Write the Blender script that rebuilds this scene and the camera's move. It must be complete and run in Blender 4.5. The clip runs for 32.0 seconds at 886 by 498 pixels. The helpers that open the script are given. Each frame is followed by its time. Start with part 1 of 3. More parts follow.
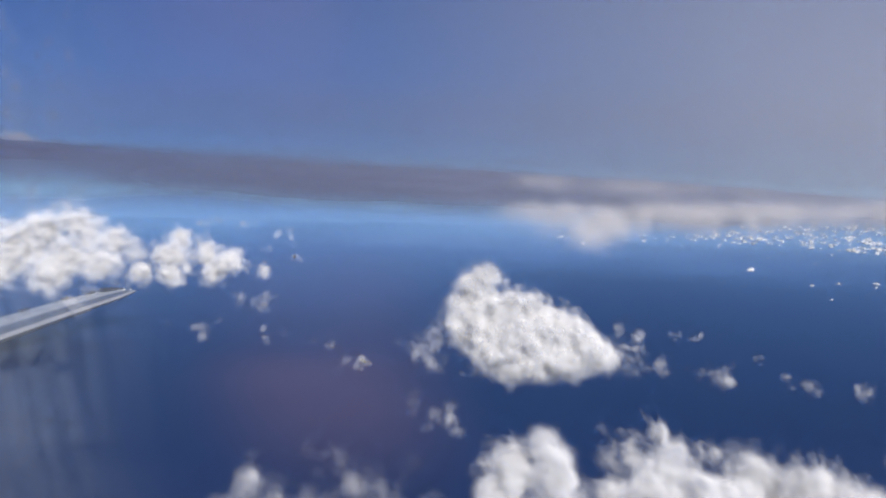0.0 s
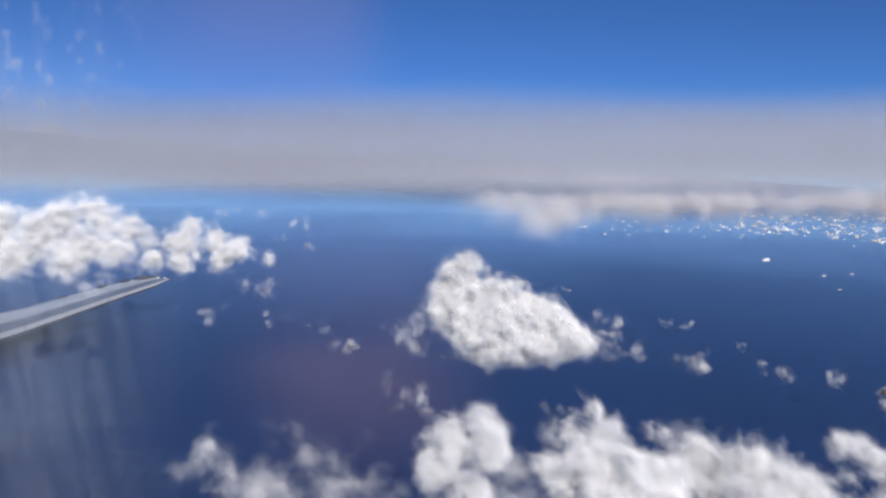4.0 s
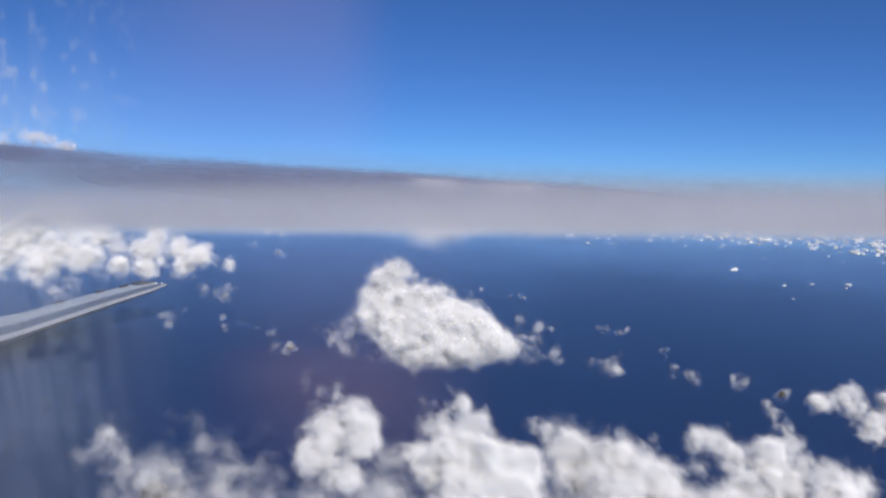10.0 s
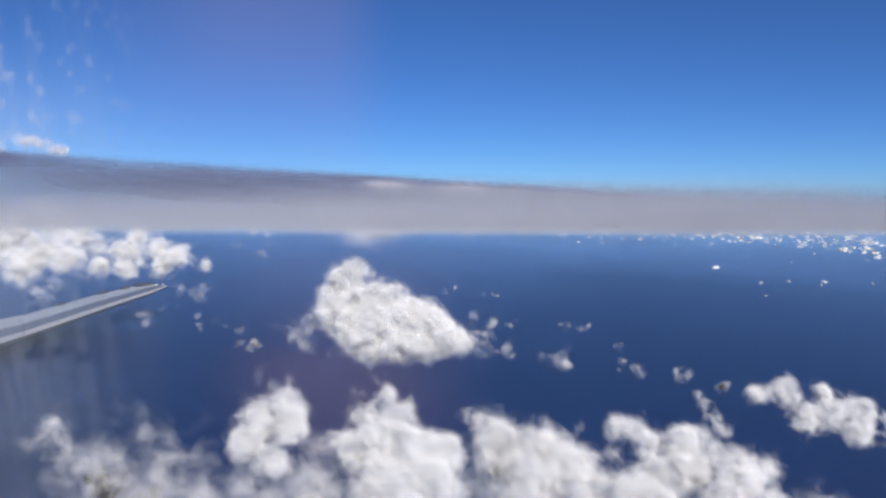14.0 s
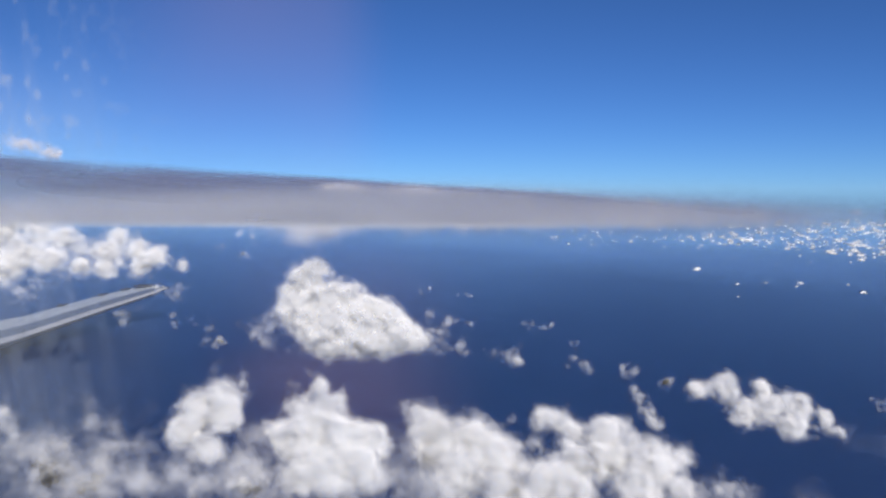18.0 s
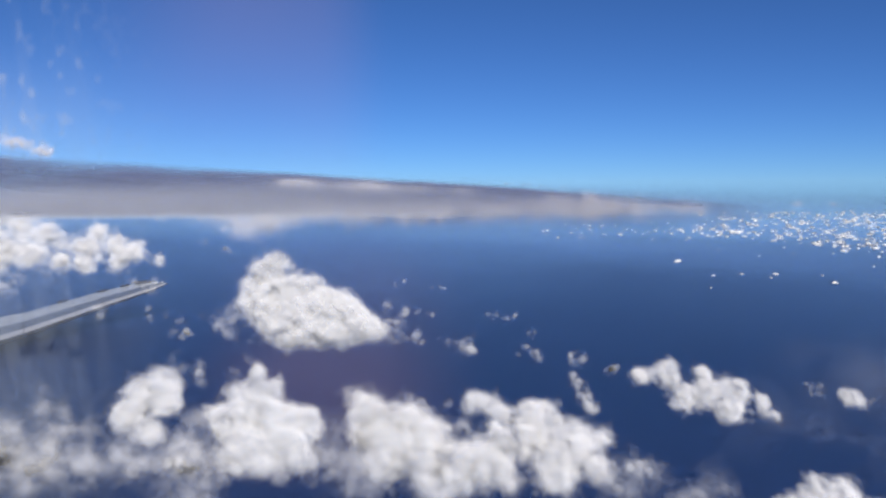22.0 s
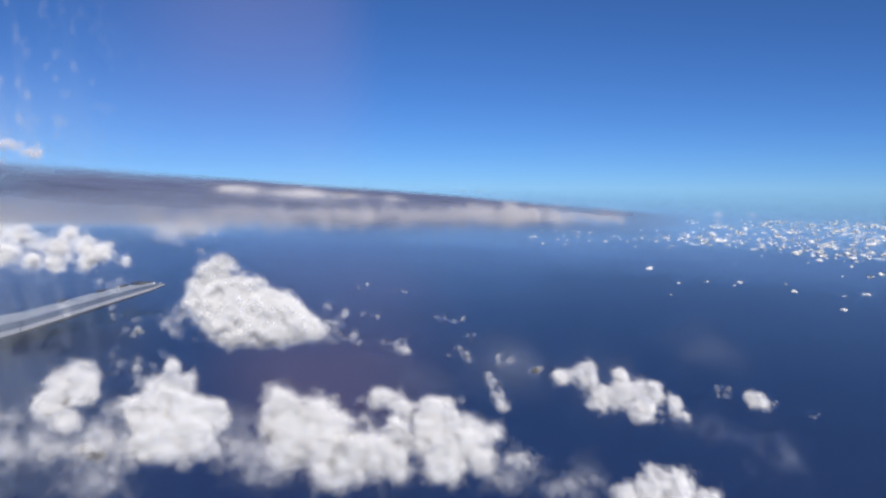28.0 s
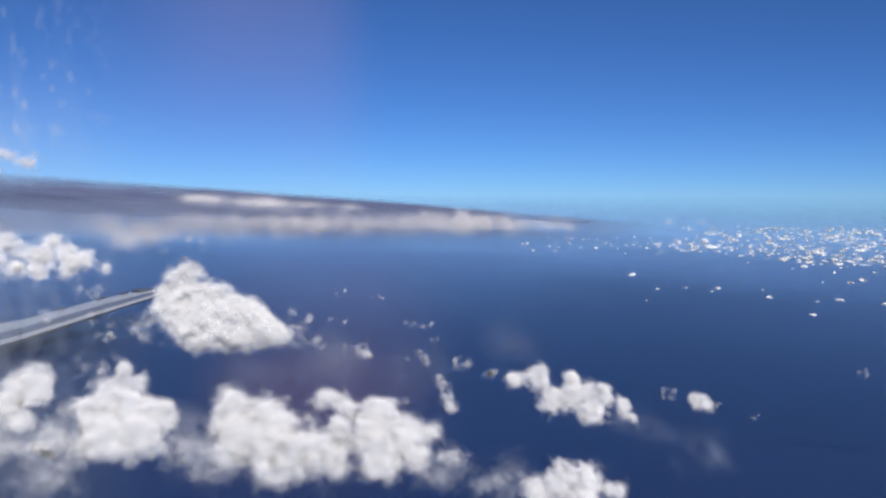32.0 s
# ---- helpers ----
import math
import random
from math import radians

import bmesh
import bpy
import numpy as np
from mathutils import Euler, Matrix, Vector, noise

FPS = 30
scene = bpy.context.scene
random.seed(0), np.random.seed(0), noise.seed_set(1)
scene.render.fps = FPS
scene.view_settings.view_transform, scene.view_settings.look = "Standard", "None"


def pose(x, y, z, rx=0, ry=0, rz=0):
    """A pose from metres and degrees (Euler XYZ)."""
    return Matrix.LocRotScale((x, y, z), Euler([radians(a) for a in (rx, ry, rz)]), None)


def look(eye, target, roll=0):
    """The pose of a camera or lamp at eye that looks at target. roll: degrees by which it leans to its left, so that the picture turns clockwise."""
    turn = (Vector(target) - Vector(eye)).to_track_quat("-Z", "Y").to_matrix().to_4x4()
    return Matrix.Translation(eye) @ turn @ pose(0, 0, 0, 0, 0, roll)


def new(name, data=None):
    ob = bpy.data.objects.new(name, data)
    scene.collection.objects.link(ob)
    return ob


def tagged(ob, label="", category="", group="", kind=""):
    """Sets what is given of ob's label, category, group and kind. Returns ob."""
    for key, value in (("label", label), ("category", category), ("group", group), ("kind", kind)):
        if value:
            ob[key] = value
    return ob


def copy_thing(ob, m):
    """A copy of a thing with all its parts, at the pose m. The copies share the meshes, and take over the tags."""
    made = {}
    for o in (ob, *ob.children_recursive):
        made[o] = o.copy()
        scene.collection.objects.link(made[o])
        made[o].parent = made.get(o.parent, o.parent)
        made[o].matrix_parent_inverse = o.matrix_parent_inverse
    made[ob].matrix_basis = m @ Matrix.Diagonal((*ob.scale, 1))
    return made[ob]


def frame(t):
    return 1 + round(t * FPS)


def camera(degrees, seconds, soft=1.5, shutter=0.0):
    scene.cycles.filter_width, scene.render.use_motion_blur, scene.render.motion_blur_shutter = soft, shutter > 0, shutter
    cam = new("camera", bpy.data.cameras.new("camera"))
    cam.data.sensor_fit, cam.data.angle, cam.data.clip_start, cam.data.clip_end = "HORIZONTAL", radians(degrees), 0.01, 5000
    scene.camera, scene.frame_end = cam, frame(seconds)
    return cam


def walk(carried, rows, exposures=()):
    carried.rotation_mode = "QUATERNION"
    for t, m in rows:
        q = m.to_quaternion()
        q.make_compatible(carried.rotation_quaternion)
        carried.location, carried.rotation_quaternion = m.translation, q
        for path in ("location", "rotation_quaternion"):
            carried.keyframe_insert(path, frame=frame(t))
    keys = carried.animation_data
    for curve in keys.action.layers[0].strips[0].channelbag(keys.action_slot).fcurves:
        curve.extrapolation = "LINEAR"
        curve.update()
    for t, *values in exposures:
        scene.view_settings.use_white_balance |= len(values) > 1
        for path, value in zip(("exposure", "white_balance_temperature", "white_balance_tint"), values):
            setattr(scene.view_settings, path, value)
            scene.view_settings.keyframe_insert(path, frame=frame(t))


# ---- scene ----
cam = camera(53.9, 32.0, 2.3)
METRES, EYE, TILT, LEAN, TURN = 60.0, 215.0, -4.0, 0.0, 0.0
ROWS = [
    (0.0, 0.0, 0.0, 0.0, 0.0, 0.0, -0.0),
    (0.5, 0.0124, -0.0066, -0.001, 0.29, 0.05, -0.12),
    (1.0, 0.0251, -0.0136, -0.002, 0.65, -0.05, -0.17),
    (1.5, 0.0383, -0.0216, -0.0018, 1.14, -0.18, -0.27),
    (2.0, 0.051, -0.0277, -0.0022, 1.55, -0.38, -0.23),
    (2.5, 0.064, -0.0347, -0.003, 1.83, -0.38, -0.26),
    (3.0, 0.0773, -0.0412, -0.0037, 2.12, -0.47, -0.26),
    (3.5, 0.0898, -0.0481, -0.0043, 2.27, -0.54, -0.22),
    (5.5, 0.144, -0.0857, -0.0015, 2.28, -0.98, -0.07),
    (6.0, 0.1576, -0.0929, -0.0017, 2.3, -0.88, -0.08),
    (6.5, 0.1707, -0.0998, -0.0021, 2.32, -0.74, -0.11),
    (7.0, 0.1845, -0.1075, -0.0024, 2.36, -0.66, -0.14),
    (7.5, 0.1976, -0.1144, -0.0019, 2.38, -0.57, -0.22),
    (8.0, 0.2104, -0.1222, -0.0015, 2.4, -0.5, -0.34),
    (8.5, 0.2235, -0.1301, -0.0012, 2.43, -0.36, -0.47),
    (9.0, 0.2368, -0.1371, -0.0011, 2.5, -0.26, -0.54),
    (9.5, 0.2498, -0.1445, -0.0018, 2.57, -0.18, -0.6),
    (10.0, 0.2633, -0.1523, -0.0018, 2.64, -0.15, -0.57),
    (10.5, 0.2767, -0.1596, -0.0022, 2.72, -0.12, -0.58),
    (11.0, 0.2904, -0.1667, -0.0025, 2.8, -0.1, -0.53),
    (11.5, 0.3048, -0.1752, -0.0036, 2.87, -0.06, -0.52),
    (12.0, 0.3176, -0.1821, -0.0033, 2.91, -0.07, -0.44),
    (12.5, 0.3319, -0.19, -0.0029, 2.95, -0.11, -0.4),
    (13.0, 0.3469, -0.1994, -0.0031, 2.96, -0.17, -0.3),
    (13.5, 0.3608, -0.2065, -0.0034, 2.97, -0.14, -0.27),
    (14.0, 0.3749, -0.2133, -0.0031, 3.01, -0.14, -0.24),
    (14.5, 0.3885, -0.2207, -0.0041, 3.05, -0.01, -0.27),
    (16.5, 0.4436, -0.2507, -0.0038, 3.21, 0.0, -0.27),
    (17.0, 0.4577, -0.2579, -0.0052, 3.26, 0.03, -0.28),
    (17.5, 0.4718, -0.2644, -0.0058, 3.31, 0.01, -0.29),
    (18.0, 0.4859, -0.2713, -0.007, 3.33, 0.02, -0.29),
    (18.5, 0.4999, -0.278, -0.0076, 3.37, 0.01, -0.27),
    (19.0, 0.5134, -0.2842, -0.0077, 3.41, 0.01, -0.29),
    (19.5, 0.5271, -0.2918, -0.0082, 3.44, 0.01, -0.26),
    (20.0, 0.541, -0.2993, -0.0092, 3.5, 0.04, -0.24),
    (20.5, 0.5557, -0.3064, -0.0096, 3.54, -0.03, -0.16),
    (21.0, 0.5706, -0.3133, -0.01, 3.57, -0.16, -0.06),
    (21.5, 0.5855, -0.3217, -0.0108, 3.59, -0.24, 0.0),
    (22.0, 0.6008, -0.3291, -0.0106, 3.61, -0.34, 0.09),
    (22.5, 0.6159, -0.3372, -0.01, 3.63, -0.36, 0.05),
    (23.0, 0.6311, -0.3447, -0.0111, 3.64, -0.34, 0.0),
    (23.5, 0.6448, -0.3518, -0.0116, 3.67, -0.28, -0.08),
    (24.0, 0.6592, -0.359, -0.0122, 3.72, -0.21, -0.13),
    (24.5, 0.6737, -0.3672, -0.0117, 3.77, -0.15, -0.2),
    (25.0, 0.6872, -0.3734, -0.0119, 3.8, -0.12, -0.23),
    (25.5, 0.7018, -0.3804, -0.0119, 3.84, -0.14, -0.23),
    (27.5, 0.7574, -0.4006, -0.0092, 3.99, -0.06, -0.59),
    (28.0, 0.7716, -0.4072, -0.0085, 4.03, -0.04, -0.62),
    (28.5, 0.7851, -0.4139, -0.0078, 4.03, -0.06, -0.65),
    (29.0, 0.7996, -0.421, -0.0085, 4.02, 0.03, -0.62),
    (29.5, 0.8144, -0.4278, -0.009, 4.07, 0.12, -0.6),
    (30.0, 0.8281, -0.4339, -0.0089, 4.13, 0.19, -0.6),
    (30.5, 0.8417, -0.4405, -0.0083, 4.19, 0.33, -0.6),
    (31.0, 0.8558, -0.4476, -0.0085, 4.24, 0.42, -0.52),
    (31.5, 0.8703, -0.4546, -0.0088, 4.3, 0.46, -0.48),
    (32.0, 0.8849, -0.4608, -0.0085, 4.34, 0.43, -0.49),
]
walk(cam, [(t, pose(0, 0, EYE, TILT, LEAN, TURN) @ pose(METRES * x, METRES * y, METRES * z, 90 + pitch, roll, yaw)) for t, x, y, z, yaw, pitch, roll in ROWS])

# ---- world, sun, exposure ----
SUN_FROM = Vector((0.37, -0.88, 0.75)).normalized()
world = bpy.data.worlds.new("sky")
scene.world = world
world.use_nodes = True
wn = world.node_tree.nodes
sky = wn.new("ShaderNodeTexSky")
sky.sky_type = "NISHITA"
sky.sun_disc = False
sky.sun_elevation = math.asin(SUN_FROM.z)
sky.sun_rotation = math.atan2(SUN_FROM.x, SUN_FROM.y)
sky.altitude = 5500
sky.air_density, sky.dust_density, sky.ozone_density = 1.0, 0.8, 6.0
tint = wn.new("ShaderNodeMix")
tint.data_type, tint.blend_type = "RGBA", "MULTIPLY"
tint.inputs["Factor"].default_value = 1.0
tint.inputs["B"].default_value = (0.56, 0.83, 1.15, 1)
world.node_tree.links.new(sky.outputs[0], tint.inputs["A"])
world.node_tree.links.new(tint.outputs["Result"], wn["Background"].inputs[0])
wn["Background"].inputs[1].default_value = 0.075
sun = new("sun", bpy.data.lights.new("sun", "SUN"))
sun.data.energy, sun.data.angle, sun.data.color = 4.6, radians(0.6), (1.0, 0.94, 0.86)
sun.matrix_basis = look(SUN_FROM * 1000, (0, 0, 0))
scene.view_settings.exposure = 0.0
scene.cycles.transparent_max_bounces = 128
scene.cycles.diffuse_bounces = 12
scene.cycles.max_bounces = 16


# ---- materials ----
def material(name):
    mat = bpy.data.materials.new(name)
    mat.use_nodes = True
    nt = mat.node_tree
    nt.nodes.clear()
    out = nt.nodes.new("ShaderNodeOutputMaterial")
    return mat, nt, out


def node(nt, kind, **values):
    n = nt.nodes.new(kind)
    for key, value in values.items():
        n.inputs[key.replace("_", " ")].default_value = value
    return n


def math_node(nt, op, a, b=None, clamp=False):
    n = nt.nodes.new("ShaderNodeMath")
    n.operation, n.use_clamp = op, clamp
    for i, v in enumerate((a, b)):
        if v is None:
            continue
        if isinstance(v, (int, float)):
            n.inputs[i].default_value = v
        else:
            nt.links.new(v, n.inputs[i])
    return n.outputs[0]


def ramp(nt, fac, stops):
    n = nt.nodes.new("ShaderNodeValToRGB")
    el = n.color_ramp.elements
    while len(el) < len(stops):
        el.new(0.5)
    for e, (p, c) in zip(el, stops):
        e.position, e.color = p, (*c, 1)
    nt.links.new(fac, n.inputs[0])
    return n.outputs[0]


def noise_tex(nt, scale, detail=4.0, rough=0.55, coords="Object"):
    tc = nt.nodes.new("ShaderNodeTexCoord")
    n = node(nt, "ShaderNodeTexNoise", Scale=scale, Detail=detail, Roughness=rough)
    nt.links.new(tc.outputs[coords], n.inputs["Vector"])
    return n.outputs[0]


def sunward_normal(nt, lean, lie=None):
    """Leans the shading normal towards the sun, so a scrap looks lit whichever way it faces, as if droplets scattered
    light all round.
    """
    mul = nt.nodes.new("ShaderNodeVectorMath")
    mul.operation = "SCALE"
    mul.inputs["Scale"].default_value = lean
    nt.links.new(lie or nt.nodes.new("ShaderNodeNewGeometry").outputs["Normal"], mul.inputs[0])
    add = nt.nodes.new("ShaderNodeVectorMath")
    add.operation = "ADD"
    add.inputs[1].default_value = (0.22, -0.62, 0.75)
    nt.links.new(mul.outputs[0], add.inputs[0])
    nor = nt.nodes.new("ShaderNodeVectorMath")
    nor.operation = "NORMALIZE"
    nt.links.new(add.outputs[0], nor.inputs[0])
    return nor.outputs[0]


def cloud_material(name, colour, scale, dense=None, through_light=0.35, even=False, gain=2.6):
    """Cloud, haze or window film in one given colour, with opacity from the mesh's own attribute broken up by noise."""
    mat, nt, out = material(name)
    grain = noise_tex(nt, scale * 3.0, 5.0)
    col = ramp(nt, grain, [(0.25, tuple(c * 0.95 for c in colour)), (0.75, colour)])
    diff = nt.nodes.new("ShaderNodeBsdfDiffuse")
    trans = nt.nodes.new("ShaderNodeBsdfTranslucent")
    nt.links.new(col, diff.inputs[0])
    nt.links.new(col, trans.inputs[0])
    body = nt.nodes.new("ShaderNodeMixShader")
    body.inputs[0].default_value = through_light
    nt.links.new(diff.outputs[0], body.inputs[1])
    nt.links.new(trans.outputs[0], body.inputs[2])
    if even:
        nt.links.new(sunward_normal(nt, 0.4), diff.inputs["Normal"])
    att = nt.nodes.new("ShaderNodeAttribute")
    att.attribute_name = "soft"
    broken = math_node(nt, "SUBTRACT", noise_tex(nt, scale, 2.5, 0.5), 0.25)
    broken = math_node(nt, "MULTIPLY", broken, gain, True)
    alpha = math_node(nt, "MULTIPLY", math_node(nt, "POWER", att.outputs["Fac"], 1.3), broken)
    alpha = math_node(nt, "MULTIPLY", alpha, dense, True)
    clear = nt.nodes.new("ShaderNodeBsdfTransparent")
    mix = nt.nodes.new("ShaderNodeMixShader")
    nt.links.new(alpha, mix.inputs[0])
    nt.links.new(clear.outputs[0], mix.inputs[1])
    nt.links.new(body.outputs[0], mix.inputs[2])
    nt.links.new(mix.outputs[0], out.inputs[0])
    return mat


def puff_material(name, colour, scale, dense, high=0.62, span=0.75, gain=1.5, lean=0.65):
    """Scraps of cloud lit by the shape that they lie on, torn by fine noise."""
    mat, nt, out = material(name)
    diff = node(nt, "ShaderNodeBsdfDiffuse", Color=(*colour, 1))
    lie = nt.nodes.new("ShaderNodeAttribute")
    lie.attribute_name = "lie"
    turn = nt.nodes.new("ShaderNodeVectorTransform")
    turn.vector_type, turn.convert_from, turn.convert_to = "NORMAL", "OBJECT", "WORLD"
    nt.links.new(lie.outputs["Vector"], turn.inputs[0])
    nt.links.new(sunward_normal(nt, lean, turn.outputs[0]), diff.inputs["Normal"])
    att = nt.nodes.new("ShaderNodeAttribute")
    att.attribute_name = "soft"
    rim = math_node(nt, "SUBTRACT", high, math_node(nt, "MULTIPLY", att.outputs["Fac"], span))
    torn = math_node(nt, "MULTIPLY", math_node(nt, "SUBTRACT", noise_tex(nt, scale, 3.0, 0.5), rim), gain, True)
    alpha = math_node(nt, "MULTIPLY", math_node(nt, "POWER", att.outputs["Fac"], 0.7), torn)
    alpha = math_node(nt, "MULTIPLY", alpha, dense, True)
    clear = nt.nodes.new("ShaderNodeBsdfTransparent")
    mix = nt.nodes.new("ShaderNodeMixShader")
    nt.links.new(alpha, mix.inputs[0])
    nt.links.new(clear.outputs[0], mix.inputs[1])
    nt.links.new(diff.outputs[0], mix.inputs[2])
    nt.links.new(mix.outputs[0], out.inputs[0])
    return mat


def mass_material(name, colour, scale):
    """The dense inside of a cloud."""
    mat, nt, out = material(name)
    col = ramp(nt, noise_tex(nt, scale, 4.0), [(0.25, tuple(c * 0.96 for c in colour)), (0.75, colour)])
    diff = nt.nodes.new("ShaderNodeBsdfDiffuse")
    nt.links.new(col, diff.inputs[0])
    nt.links.new(sunward_normal(nt, 0.7), diff.inputs["Normal"])
    nt.links.new(diff.outputs[0], out.inputs[0])
    return mat


PUFF = puff_material("cloud_puff", (0.99, 0.99, 0.99), 0.5, 0.3, 0.55, 0.8)
LOW_PUFF = puff_material("low_cloud_puff", (0.985, 0.985, 0.99), 0.5, 0.23, 0.57, 0.78)
FAR_PUFF = puff_material("small_cloud_puff", (0.92, 0.95, 0.99), 1.0, 0.42)
THIN_PUFF = puff_material("thin_cloud_puff", (0.94, 0.95, 0.98), 0.7, 0.075, 0.66, 0.6, 1.9)
SCRAP_PUFF = puff_material("cloud_scrap_puff", (0.95, 0.96, 0.98), 0.7, 0.09, 0.64, 0.65, 1.7)
FAINT = puff_material("faint_mist", (0.50, 0.55, 0.70), 0.25, 0.035)
CORE = mass_material("cloud_mass", (0.97, 0.97, 0.97), 0.6)
THIN = cloud_material("cloud_thin_wisp", (0.96, 0.96, 0.98), 0.3, 0.22, 0.12, True)
# Shade and sunlight on one mist layer, put into two colours.
VEIL_SHADE_TONE = cloud_material("stratus_veil", (0.085, 0.10, 0.18), 0.06, 1.6, 0.2, True, 1.6)
VEIL_SUN_TONE = cloud_material("sunlit_veil", (0.58, 0.61, 0.68), 0.06, 1.6, 0.2, True, 1.6)
# Aerial haze put into the blue of see-through standing sheets.
HAZE_TINT = cloud_material("sea_haze", (0.11, 0.22, 0.48), 0.002, 0.9, 0.05, True)
FAR_HAZE_TINT = cloud_material("far_haze", (0.155, 0.30, 0.54), 0.002, 0.9, 0.05, True)
HORIZON_COVER = cloud_material("horizon_haze", (0.10, 0.20, 0.40), 0.0015, 2.4, 0.05, True)
# The bank's shade is put into these dark cloud colours.
BANK_SHADE_TONE = cloud_material("stratus_bank", (0.20, 0.235, 0.37), 0.03, 2.0, 0.45)
NEAR_BANK_SHADE_TONE = cloud_material("stratus_near_bank", (0.19, 0.22, 0.33), 0.03, 1.6, 0.25, True)
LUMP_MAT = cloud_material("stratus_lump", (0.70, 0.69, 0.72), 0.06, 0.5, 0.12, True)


def sea_material():
    mat, nt, out = material("sea_water")
    big = noise_tex(nt, 0.0035, 4.0)
    col = ramp(nt, big, [(0.3, (0.014, 0.028, 0.086)), (0.7, (0.017, 0.034, 0.102))])
    p = node(nt, "ShaderNodeBsdfPrincipled", Roughness=0.32, IOR=1.333)
    p.inputs["Specular IOR Level"].default_value = 0.85
    nt.links.new(col, p.inputs["Base Color"])
    waves = noise_tex(nt, 0.6, 6.0, 0.65)
    bump = node(nt, "ShaderNodeBump", Strength=0.22, Distance=0.6)
    nt.links.new(waves, bump.inputs["Height"])
    nt.links.new(bump.outputs[0], p.inputs["Normal"])
    nt.links.new(p.outputs[0], out.inputs[0])
    return mat


def paint(name, colour, rough=0.45, metal=0.0, scale=0.08):
    mat, nt, out = material(name)
    n = noise_tex(nt, scale, 6.0, 0.65)
    col = ramp(nt, n, [(0.3, tuple(c * 0.8 for c in colour)), (0.65, colour)])
    p = node(nt, "ShaderNodeBsdfPrincipled", Roughness=rough, Metallic=metal)
    nt.links.new(col, p.inputs["Base Color"])
    fine = noise_tex(nt, scale * 6, 3.0)
    bump = node(nt, "ShaderNodeBump", Strength=0.12, Distance=0.5)
    nt.links.new(fine, bump.inputs["Height"])
    nt.links.new(bump.outputs[0], p.inputs["Normal"])
    nt.links.new(p.outputs[0], out.inputs[0])
    return mat


SEA = sea_material()
MIST = cloud_material("low_mist", (0.62, 0.64, 0.70), 0.012, 0.62, 0.3)
FROST_HAZE = cloud_material("window_frost", (0.36, 0.41, 0.49), 0.004, 0.7, 0.0, True)
REFLECTION_TINT = cloud_material("window_reflection", (0.40, 0.27, 0.37), 0.002, 0.26, 0.0, True)
WING_GREY = paint("wing_grey_paint", (0.44, 0.47, 0.51), 0.5)
SLAT_GREY = paint("slat_dark_grey", (0.17, 0.19, 0.23), 0.45, 0.1)
EDGE_METAL = paint("bare_leading_edge", (0.56, 0.56, 0.57), 0.4, 0.2, 0.12)
DARK = paint("dark_seal", (0.06, 0.06, 0.07), 0.6)


# ---- mesh helpers ----
def mesh_object(name, verts, faces, mat, parent=None, smooth=True, soft=None):
    me = bpy.data.meshes.new(name)
    verts, faces = np.asarray(verts, np.float32), np.asarray(faces, np.int32)
    n = faces.shape[1]
    me.vertices.add(len(verts))
    me.vertices.foreach_set("co", verts.ravel())
    me.loops.add(faces.size)
    me.loops.foreach_set("vertex_index", faces.ravel())
    me.polygons.add(len(faces))
    me.polygons.foreach_set("loop_start", np.arange(0, faces.size, n, dtype=np.int32))
    me.polygons.foreach_set("use_smooth", np.full(len(faces), smooth))
    me.update(calc_edges=True)
    if soft is not None:
        a = me.attributes.new("soft", "FLOAT", "POINT")
        a.data.foreach_set("value", np.asarray(soft, np.float32))
    me.materials.append(mat)
    ob = new(name, me)
    ob.parent = parent
    return ob


def hash3(i, j, k, seed):
    h = (i * 374761393 + j * 668265263 + k * 2147483647 + seed * 144269504) & 0x7FFFFFFF
    h = ((h ^ (h >> 13)) * 1274126177) & 0x7FFFFFFF
    h = ((h ^ (h >> 16)) * 374761393) & 0x7FFFFFFF
    return (h ^ (h >> 15)) % 65536 / 65535.0


def lump(p, seed):
    """Smooth value noise, 0 to 1, at the points p."""
    q = np.floor(p).astype(np.int64)
    f = p - q
    f = f * f * f * (f * (f * 6 - 15) + 10)
    total = 0
    for a in (0, 1):
        for b in (0, 1):
            for c in (0, 1):
                w = (f[:, 0] if a else 1 - f[:, 0]) * (f[:, 1] if b else 1 - f[:, 1]) * (f[:, 2] if c else 1 - f[:, 2])
                total = total + w * hash3(q[:, 0] + a, q[:, 1] + b, q[:, 2] + c, seed)
    return total


def step(x, a, b):
    t = np.clip((x - a) / (b - a), 0, 1)
    return t * t * (3 - 2 * t)


def fbm(p, seed, octaves=4):
    return sum(lump(p * 2.03 ** o + 17.3 * o, seed + o) * 0.5 ** (o + 1) for o in range(octaves))


def billow(p, seed, octaves=4):
    return sum((1 - np.abs(2 * lump(p * 2.03 ** o + 9.1 * o, seed + o) - 1)) * 0.5 ** (o + 1) for o in range(octaves))


def ball(sub):
    bm = bmesh.new()
    bmesh.ops.create_icosphere(bm, subdivisions=sub, radius=1)
    v = np.array([x.co for x in bm.verts])
    f = np.array([[x.index for x in y.verts] for y in bm.faces])
    bm.free()
    return v, f


BALL_V, BALL_F = ball(2)


